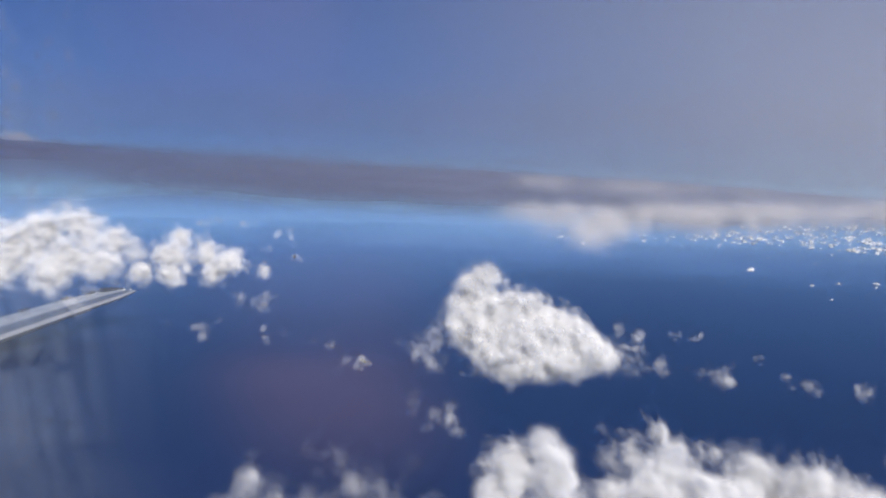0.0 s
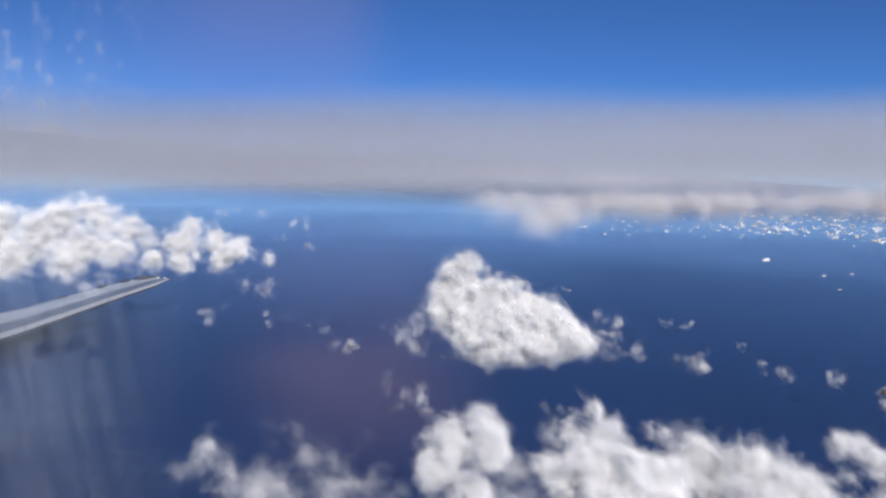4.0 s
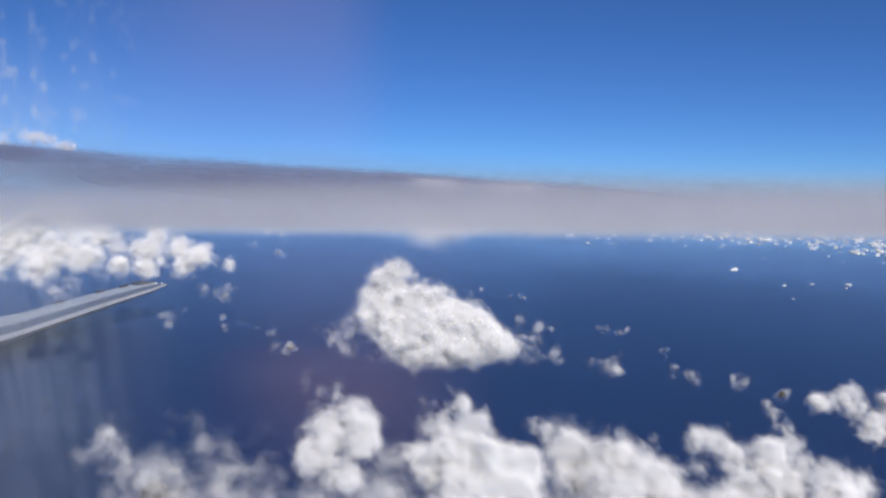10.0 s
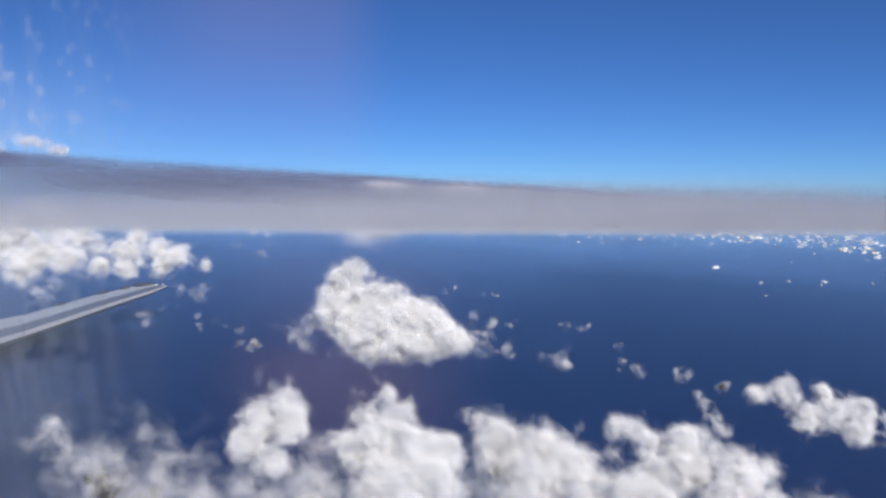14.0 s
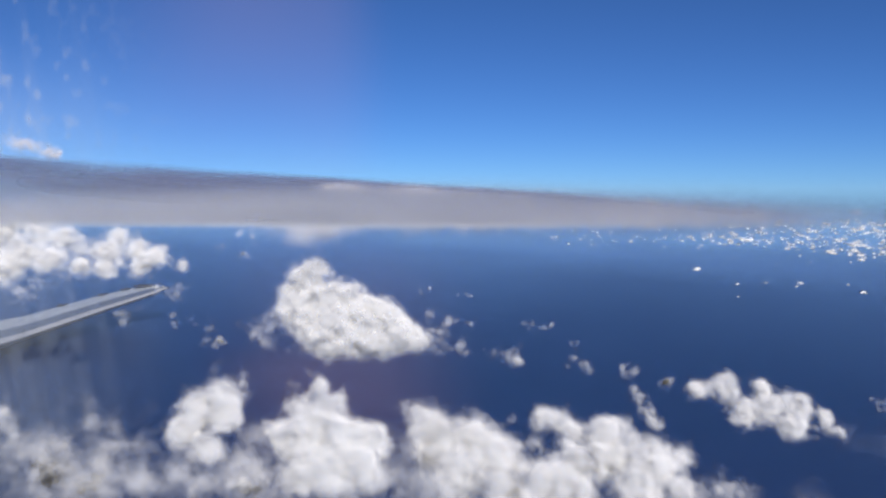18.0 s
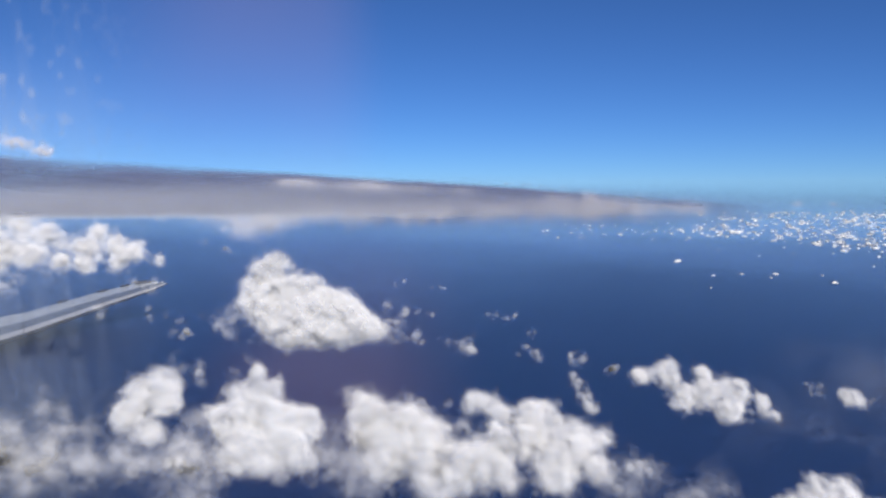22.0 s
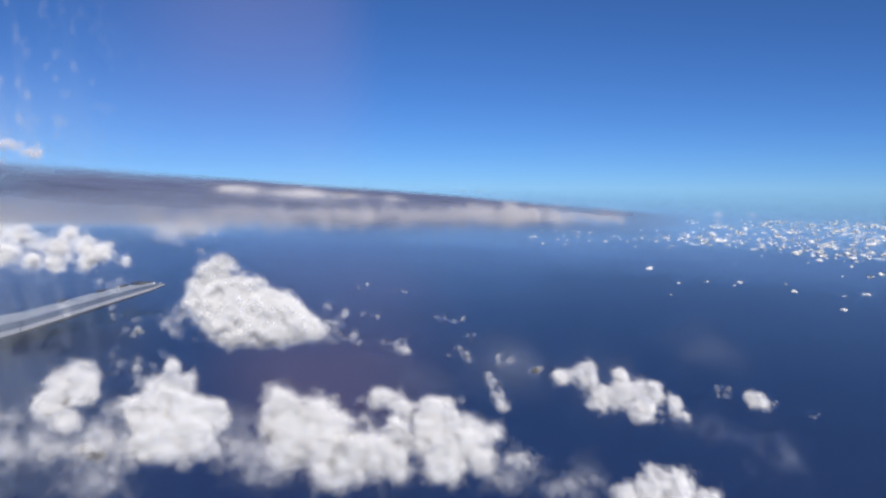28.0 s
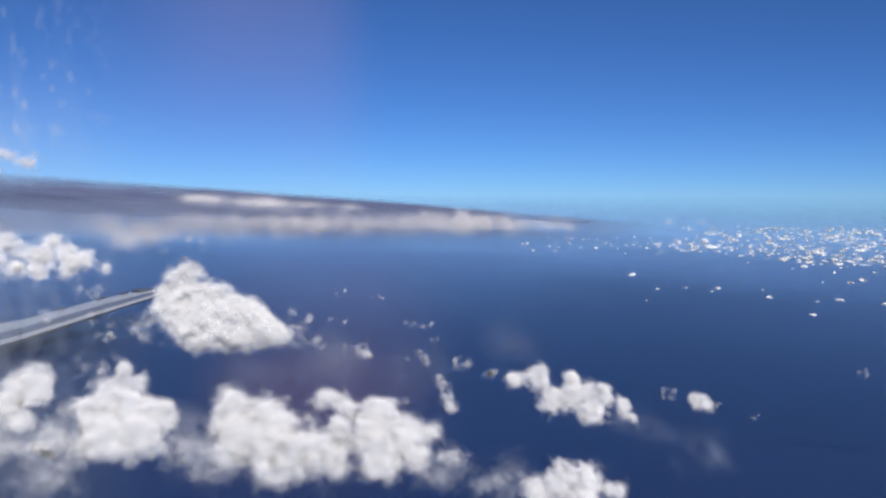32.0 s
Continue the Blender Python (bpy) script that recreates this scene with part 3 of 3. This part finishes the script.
SCRAPS = [
    (-29.4, 140.0, 197.0, 2.4), (-39.3, 140.0, 192.8, 2.0), (-27.5, 135.0, 192.2, 1.3), (-14.3, 116.0, 194.3, 1.3), (-42.2, 230.0, 202.7, 2.5), (-65.3, 235.0, 205.6, 1.9),
    (-63.7, 250.0, 205.8, 1.5), (-55.1, 245.0, 204.5, 1.7), (-34.2, 200.0, 199.3, 1.4), (-41.2, 205.0, 200.5, 1.0), (40.8, 96.0, 192.8, 1.5), (46.9, 95.0, 192.5, 1.6),
    (35.1, 130.0, 193.0, 1.6), (25.5, 115.0, 195.2, 1.1), (50.5, 92.0, 191.7, 1.0), (-0.6, 80.0, 194.2, 1.5), (-10.8, 105.0, 194.0, 1.0), (41.3, 112.0, 192.6, 0.9),
    (50.6, 92.0, 191.6, 1.0), (74.0, 86.0, 191.3, 0.7), (111.4, 120.0, 187.2, 1.0), (40.8, 66.0, 193.7, 0.9), (-9.1, 104.0, 193.8, 0.7), (14.8, 170.0, 193.8, 0.9),
    (22.5, 170.0, 192.7, 0.8), (83.3, 80.0, 189.3, 0.5), (73.1, 84.0, 191.1, 0.9), (76.9, 84.0, 189.6, 1.0), (39.7, 100.0, 193.1, 0.7)]
for i, (x, y, z, r) in enumerate(SCRAPS):
    rng = np.random.default_rng(300 + i)
    bits = [(x + r * rng.normal() * 0.75, y + r * rng.normal() * 0.5, z + r * rng.normal() * 0.35, r * rng.uniform(0.35, 0.75)) for _ in range(6)]
    thin_cloud("small thin white cloud scrap over the sea", bits, 40 + i, SCRAP_PUFF, 0.62, 1.4, 12.0, "small cloud scraps", fine=(0.3, 0.7))

torn_cloud("faint thin veil of mist drifting below the flight level", [(43, 4, 209.8, 2.6), (46.5, 5, 210.4, 3.0), (50, 5, 210.0, 3.0), (53.5, 6, 210.6, 2.6)], 37, 6, (0.9, 2.0), 0.3, MIST, name="mist_scrap", weight=0.14)

# ---- far field of small clouds ----
far = []
for k in range(6):
    rng = np.random.default_rng(70 + k)
    lobes = [(rng.normal() * 1.1, rng.normal() * 1.0, 0.0, rng.uniform(0.9, 1.7)) for _ in range(3)]
    far.append(cumulus("small white cumulus of the distant field", lobes, 80 + k, 1.2, 5.0, 1.0, True, FAR_PUFF, (0.3, 0.6), "distant cumulus field", voxel=0.3, soft_rim=0.65, heart=0.95))
    far[-1].location = (150 + 40 * k, 480 + 30 * k, 188)
rng = np.random.default_rng(5)


def far_copy(i, x, y, z, k):
    m = Matrix.Translation((x, y, z)) @ Matrix.Rotation(rng.random() * 6.3, 4, "Z") @ Matrix.Diagonal((k, k, 0.62 * k, 1))
    return copy_thing(far[i % 6], m)


NEAR_FAR = [(94, 265, 1.3), (95.5, 224, 0.7), (104, 228, 1.0), (109.5, 219, 0.6), (112.5, 225, 1.1), (121, 205, 0.9), (125, 224, 0.7), (137, 200, 1.2), (131, 198, 0.8), (121, 172, 0.7), (88, 196, 0.5), (145, 192, 1.0)]
for i, (x, y, k) in enumerate(NEAR_FAR):
    far_copy(i, x, y, 189.5, 0.52 * k)
# a loose line of clouds under the tip of the stratus, then the field thickening to one side
for i in range(64):
    y = rng.uniform(400, 540)
    far_copy(i, 46 + rng.uniform(0.03, 0.24) * (y + 24), y, 189 + rng.normal() * 0.4, rng.uniform(0.3, 0.62))
made = 0
while made < 222:
    y = 250 + 240 * rng.random()
    lean = rng.uniform(0.16, 0.62)
    x = 40 + lean * (y + 24)
    if rng.random() > step(lean + (y - 250) / 700, 0.3, 0.62) * (0.25 + 1.3 * max(0.0, noise.noise((x / 26, y / 26, 3)) + 0.25)):
        continue
    made += 1
    far_copy(made, x, y, 188.5 + rng.normal() * 0.5, rng.uniform(0.28, 0.72))


# the dense far band, too distant to tell its clouds apart
band = tagged(new("cumulus_band"), "dense white band of cumulus along the far horizon", "cloud", kind="stuff")
band.location = (250, 560, 188)
for part_name, mat in (("puff_mass", CORE), ("torn_fringe", FAR_PUFF)):
    rng = np.random.default_rng(6)
    vs, fs, ss, count = [], [], [], 0
    for i in range(1500):
        y = 330 + 440 * rng.random()
        x = 46 + (0.2 + 0.5 * rng.random() ** 0.7 + 0.1 * (y < 400)) * (y + 24)
        k, turn = 0.32 + 0.9 * rng.random() ** 1.7, rng.random() * 6.3
        me = [ch for ch in far[i % 6].children if ch.name.startswith(part_name)][0].data
        co = np.empty(len(me.vertices) * 3)
        me.vertices.foreach_get("co", co)
        tri = np.empty(len(me.loops), np.int32)
        me.loops.foreach_get("vertex_index", tri)
        co = co.reshape(-1, 3) * (k, k, 0.48 * k)
        cs, sn = math.cos(turn), math.sin(turn)
        co = np.stack([co[:, 0] * cs - co[:, 1] * sn, co[:, 0] * sn + co[:, 1] * cs, co[:, 2]], 1)
        vs.append(co + (x - 250, y - 560, 0.5 * rng.normal()))
        fs.append(tri.reshape(len(me.polygons), -1) + count)
        ss.append(np.array([a.value for a in me.attributes["soft"].data]) if part_name == "torn_fringe" else np.ones(len(co)))
        count += len(co)
    ob = mesh_object(part_name, np.concatenate(vs), np.concatenate(fs), mat, band, True, np.concatenate(ss))
    # One lit-side normal for every scrap, so the whole band looks lit.
    lie = ob.data.attributes.new("lie", "FLOAT_VECTOR", "POINT")
    lie.data.foreach_set("vector", np.tile(np.array(FRONT, np.float32), count))


# ---- stratus layer near the flight level ----
def stratus_sheet(label, seed, nx=260, nz=60):
    """The thin near edge of the layer: faint curtains of mist with no firm rim, dark ones and paler ones that paint its
    sunlit side.
    """
    root = tagged(new("stratus_layer"), label, "cloud")
    root.location = (0, 4, 215)
    gx, gz = np.meshgrid(np.linspace(0, 1, nx), np.linspace(0, 1, nz))
    f = np.array([(j * nx + i, j * nx + i + 1, (j + 1) * nx + i + 1, (j + 1) * nx + i) for j in range(nz - 1) for i in range(nx - 1)])
    for k in range(11):
        y0 = 0.8 * 1.27 ** k
        top, foot = 215.36 + 0.062 * y0, 214.93 - 0.022 * y0
        x = -10 + 60 * gx ** 1.5
        z = foot + (top + 0.1 * y0 ** 0.5 - foot) * gz
        q = np.stack([x.ravel() / (1.2 * y0) + 7 * k, z.ravel() / (0.16 * y0), 0 * x.ravel()], 1)
        n = fbm(q, seed + k, 3).reshape(x.shape) - 0.47
        soft = step(gz, 0, 0.3) * step(1 - gz + 0.3 * n, 0, 0.55) * np.clip(gx * 6, 0, 1) * np.clip((1 - gx) * 4, 0, 1)
        soft = np.clip(soft * (0.9 + 0.9 * n) * (0.75 + 0.25 * step(x / y0, -0.4, 0.5)), 0, 1)
        y = y0 + 0.008 * y0 * n
        v = np.stack([x, y, z], -1).reshape(-1, 3) - np.array(root.location)
        mesh_object("mist_veil", v, f, VEIL_SHADE_TONE, root, True, (0.28 * soft).ravel())
        # Paler copy, growing to one side, paints sunlight on the veil.
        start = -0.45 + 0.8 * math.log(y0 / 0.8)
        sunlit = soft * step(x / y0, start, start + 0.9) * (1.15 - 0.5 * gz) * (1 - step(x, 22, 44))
        mesh_object("sunlit_veil", v + np.stack([0 * x, 0 * x + 0.03 * y0, -0.03 * y0 * (1 - gz)], -1).reshape(-1, 3), f, VEIL_SUN_TONE, root, True, (0.4 * sunlit).ravel())
    return root


stratus_sheet("thin stratus layer at flight level, toned dark with a painted sunlit side", 31)


def stratus_bank(label, seed, nx=220, nz=44):
    """The thick far part of the layer: long flat folds one behind another, tapering to a tip."""
    root = tagged(new("stratus_bank"), label, "cloud")
    root.location = (-20, 110, 214)
    gx, gz = np.meshgrid(np.linspace(0, 1, nx), np.linspace(0, 1, nz))
    f = np.array([(j * nx + i, j * nx + i + 1, (j + 1) * nx + i + 1, (j + 1) * nx + i) for j in range(nz - 1) for i in range(nx - 1)])
    # fold by fold: distance, left and right end, lower and upper height at x = 0, opacity
    folds = ((18.0, -16, 46, 214.9, 217.3, 0.26), (36.0, -28, 44, 213.7, 216.8, 0.3), (50.0, -40, 60, 212.2, 217.2, 0.42),
             (93.0, -130, 71, 210.6, 216.4, 0.6), (101.0, -130, 75, 211.6, 217.3, 0.8), (108.0, -130, 76, 213.6, 218.0, 0.9))
    for a, (y0, x0, x1, low, top, thick) in enumerate(folds):
        x = x0 + (x1 - x0) * gx
        slope = 0.05 if y0 < 20 else 0.068 * min(1, y0 / 90)
        taper = np.clip((x1 + 4 - x) / ((0.3 if y0 < 70 else 0.24) * (x1 - x0)), 0, 1) ** 0.7
        z = top - (top - low) * taper * (1 - gz) - (1 - taper) * 1.0 * min(1, y0 / 90) - slope * x
        q = np.stack([x.ravel() / (0.23 * y0 + 2) + 31 * a, (z + slope * x).ravel() / (0.034 * y0 + 1.0), 0 * x.ravel() + a], 1)
        n = fbm(q, seed + a, 3).reshape(x.shape) - 0.47
        y = y0 + np.maximum(0, -x) * 0.12 + 0.02 * y0 * n + 0.03 * y0 * (gz - 0.5) ** 2
        soft = (np.clip(gz / 0.65, 0, 1) ** 2 * (3 - 2 * np.clip(gz / 0.65, 0, 1))) * np.clip((1 - gz) * 4.5, 0, 1) * np.clip(gx * 8, 0, 1) * np.clip((1 - gx) * (7 if y0 < 70 else 14), 0, 1)
        soft = np.clip(soft * (0.95 + 0.7 * n) * thick, 0, 1)
        p = np.stack([x, y, z], -1).reshape(-1, 3) - np.array(root.location)
        mesh_object("cloud_band", p, f, NEAR_BANK_SHADE_TONE if y0 < 70 else BANK_SHADE_TONE, root, True, soft.ravel())
    return root


stratus_bank("long stratus bank in a shade-toned grey with pale streaks and a tapering end", 32)
LUMP = [(6.6, 66, 213.2, 2.0), (8.8, 66, 212.6, 2.3), (10.6, 66, 211.5, 2.0), (12.6, 67, 212.2, 2.3), (14.6, 68, 212.7, 2.4), (16.5, 69, 213.0, 2.4)] + [(18.5 + 2.4 * k, 70 + 1.3 * k, 212.9, 2.2 - 0.03 * k) for k in range(15)]
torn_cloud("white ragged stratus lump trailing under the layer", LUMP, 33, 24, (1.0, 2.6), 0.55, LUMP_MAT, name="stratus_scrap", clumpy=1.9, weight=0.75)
# Paler scraps put lit streaks into the dark-toned bank.
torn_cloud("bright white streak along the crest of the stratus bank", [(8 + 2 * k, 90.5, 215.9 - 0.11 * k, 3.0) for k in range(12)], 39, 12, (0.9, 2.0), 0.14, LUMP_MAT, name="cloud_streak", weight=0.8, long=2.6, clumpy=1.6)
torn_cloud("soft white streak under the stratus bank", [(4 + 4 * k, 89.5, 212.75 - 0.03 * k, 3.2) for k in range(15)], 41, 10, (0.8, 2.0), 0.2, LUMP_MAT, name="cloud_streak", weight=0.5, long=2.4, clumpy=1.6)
torn_cloud("distant pale cloud top above the layer", [(-146, 300, 232, 7), (-160, 300, 230, 8), (-135, 300, 229, 5)], 34, 9, (1.5, 4.5), 0.5, LUMP_MAT, name="distant_cloud")
torn_cloud("small dark lens-shaped cloud streak", [(38, 153, 215.6, 1.4), (41, 153, 215.4, 1.8), (45, 153, 215.1, 1.5), (49, 153, 214.9, 1.1)], 35, 3, (0.3, 0.6), 0.12, name="cloud_streak")
torn_cloud("faint thin cloud streak beyond the stratus tip", [(72, 98, 212.9, 1.6), (76, 99, 212.7, 1.7), (81, 100, 212.6, 1.5)], 36, 2, (0.4, 0.9), 0.12, THIN, name="cloud_streak")


# ---- tinted sheets standing in for haze over the far sea ----
haze = tagged(new("sea_haze"), "blue-tinted sheets standing in for haze over the distant sea", "haze", kind="stuff")
haze.location = (0, 3500, SEA_LEVEL)
ga, gz = np.meshgrid(np.linspace(-0.9, 0.9, 90), np.linspace(0, 1, 9))
f = np.array([(j * 90 + i, j * 90 + i + 1, (j + 1) * 90 + i + 1, (j + 1) * 90 + i) for j in range(8) for i in range(89)])
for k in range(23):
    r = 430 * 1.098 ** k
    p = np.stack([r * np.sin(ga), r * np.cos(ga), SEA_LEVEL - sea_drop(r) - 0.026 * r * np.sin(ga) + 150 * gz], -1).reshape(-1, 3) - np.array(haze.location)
    mesh_object("haze_bank", p, f, HAZE_TINT if r < 1700 else FAR_HAZE_TINT, haze, True, (1.15 * min(1, max(0, r - 600) / 3200) ** 0.75 * np.clip(12 * gz, 0, 1) * (1 - gz) ** 1.5).ravel())


ga, gz = np.meshgrid(np.linspace(-0.9, 0.9, 90), np.linspace(0, 1, 33))
f = np.array([(j * 90 + i, j * 90 + i + 1, (j + 1) * 90 + i + 1, (j + 1) * 90 + i) for j in range(32) for i in range(89)])
# Dark blue sheet added to cover the bright sky under the horizon.
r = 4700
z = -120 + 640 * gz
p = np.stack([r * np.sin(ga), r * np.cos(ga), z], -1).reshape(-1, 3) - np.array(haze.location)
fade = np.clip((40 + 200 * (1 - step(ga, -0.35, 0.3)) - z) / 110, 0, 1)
mesh_object("haze_bank", p, f, HORIZON_COVER, haze, True, (fade ** 1.6).ravel())


# ---- the aircraft's window: frost specks, scratches, and films painting pale haze and a pinkish reflection ----
def window_film(name, left, right, rows, cols, mat, soft, label, reach=700):
    """A film for the pane, placed far out like the wing and slanted to fit the camera's view: bearings left to right,
    and up from just over the sea.
    """
    ga, ge = np.meshgrid(np.linspace(left, right, cols), np.linspace(-0.40, 0.36, rows))
    far_off = np.minimum(reach, 0.93 * (215 - SEA_LEVEL) / np.maximum(-ge, 0.05))
    p = np.stack([25 + far_off * ga, -12 + far_off, 215 + far_off * ge], -1).reshape(-1, 3)
    f = np.array([(j * cols + i, j * cols + i + 1, (j + 1) * cols + i + 1, (j + 1) * cols + i) for j in range(rows - 1) for i in range(cols - 1)])
    ob = mesh_object(name, p - np.array(pane.location), f, mat, pane, True, np.clip(soft(ga.ravel(), ge.ravel()), 0, 1))
    return tagged(ob, label)


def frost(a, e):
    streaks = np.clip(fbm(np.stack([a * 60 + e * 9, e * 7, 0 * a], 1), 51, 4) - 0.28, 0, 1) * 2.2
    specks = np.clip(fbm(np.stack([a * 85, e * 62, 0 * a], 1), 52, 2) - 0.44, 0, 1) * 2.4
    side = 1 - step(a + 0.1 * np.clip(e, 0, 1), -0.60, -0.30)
    # Smooth pale terms paint haze into the film, beside the frost itself.
    low, pale_haze = step(-e, 0.02, 0.2), np.exp(-((e - 0.06) / 0.09) ** 2)
    return side * (0.06 + 0.42 * pale_haze + 0.2 * low + 0.17 * streaks + specks * (0.12 + 0.88 * step(e, -0.2, 0.04))) * (1 - step(e, 0.20, 0.40) * 0.35)


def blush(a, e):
    # A pink tint painted into the film in place of a reflection.
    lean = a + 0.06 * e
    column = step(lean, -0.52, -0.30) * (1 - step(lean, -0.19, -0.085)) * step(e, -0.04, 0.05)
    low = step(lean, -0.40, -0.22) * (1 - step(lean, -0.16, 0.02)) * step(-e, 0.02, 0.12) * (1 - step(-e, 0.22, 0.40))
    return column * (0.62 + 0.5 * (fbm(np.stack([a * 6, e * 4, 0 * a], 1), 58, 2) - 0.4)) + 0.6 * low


pane = tagged(new("window_1"), "aircraft window pane with frost specks, scratches, painted pale haze and a painted pink reflection", "window", kind="structure")
pane.location = (-140, 500, 215)
window_film("frost_film", -0.72, -0.30, 260, 220, FROST_HAZE, frost, "streaky white frost and specks with painted pale haze", 430)
window_film("reflection", -0.52, 0.02, 130, 100, REFLECTION_TINT, blush, "pinkish film painting a faint reflection")
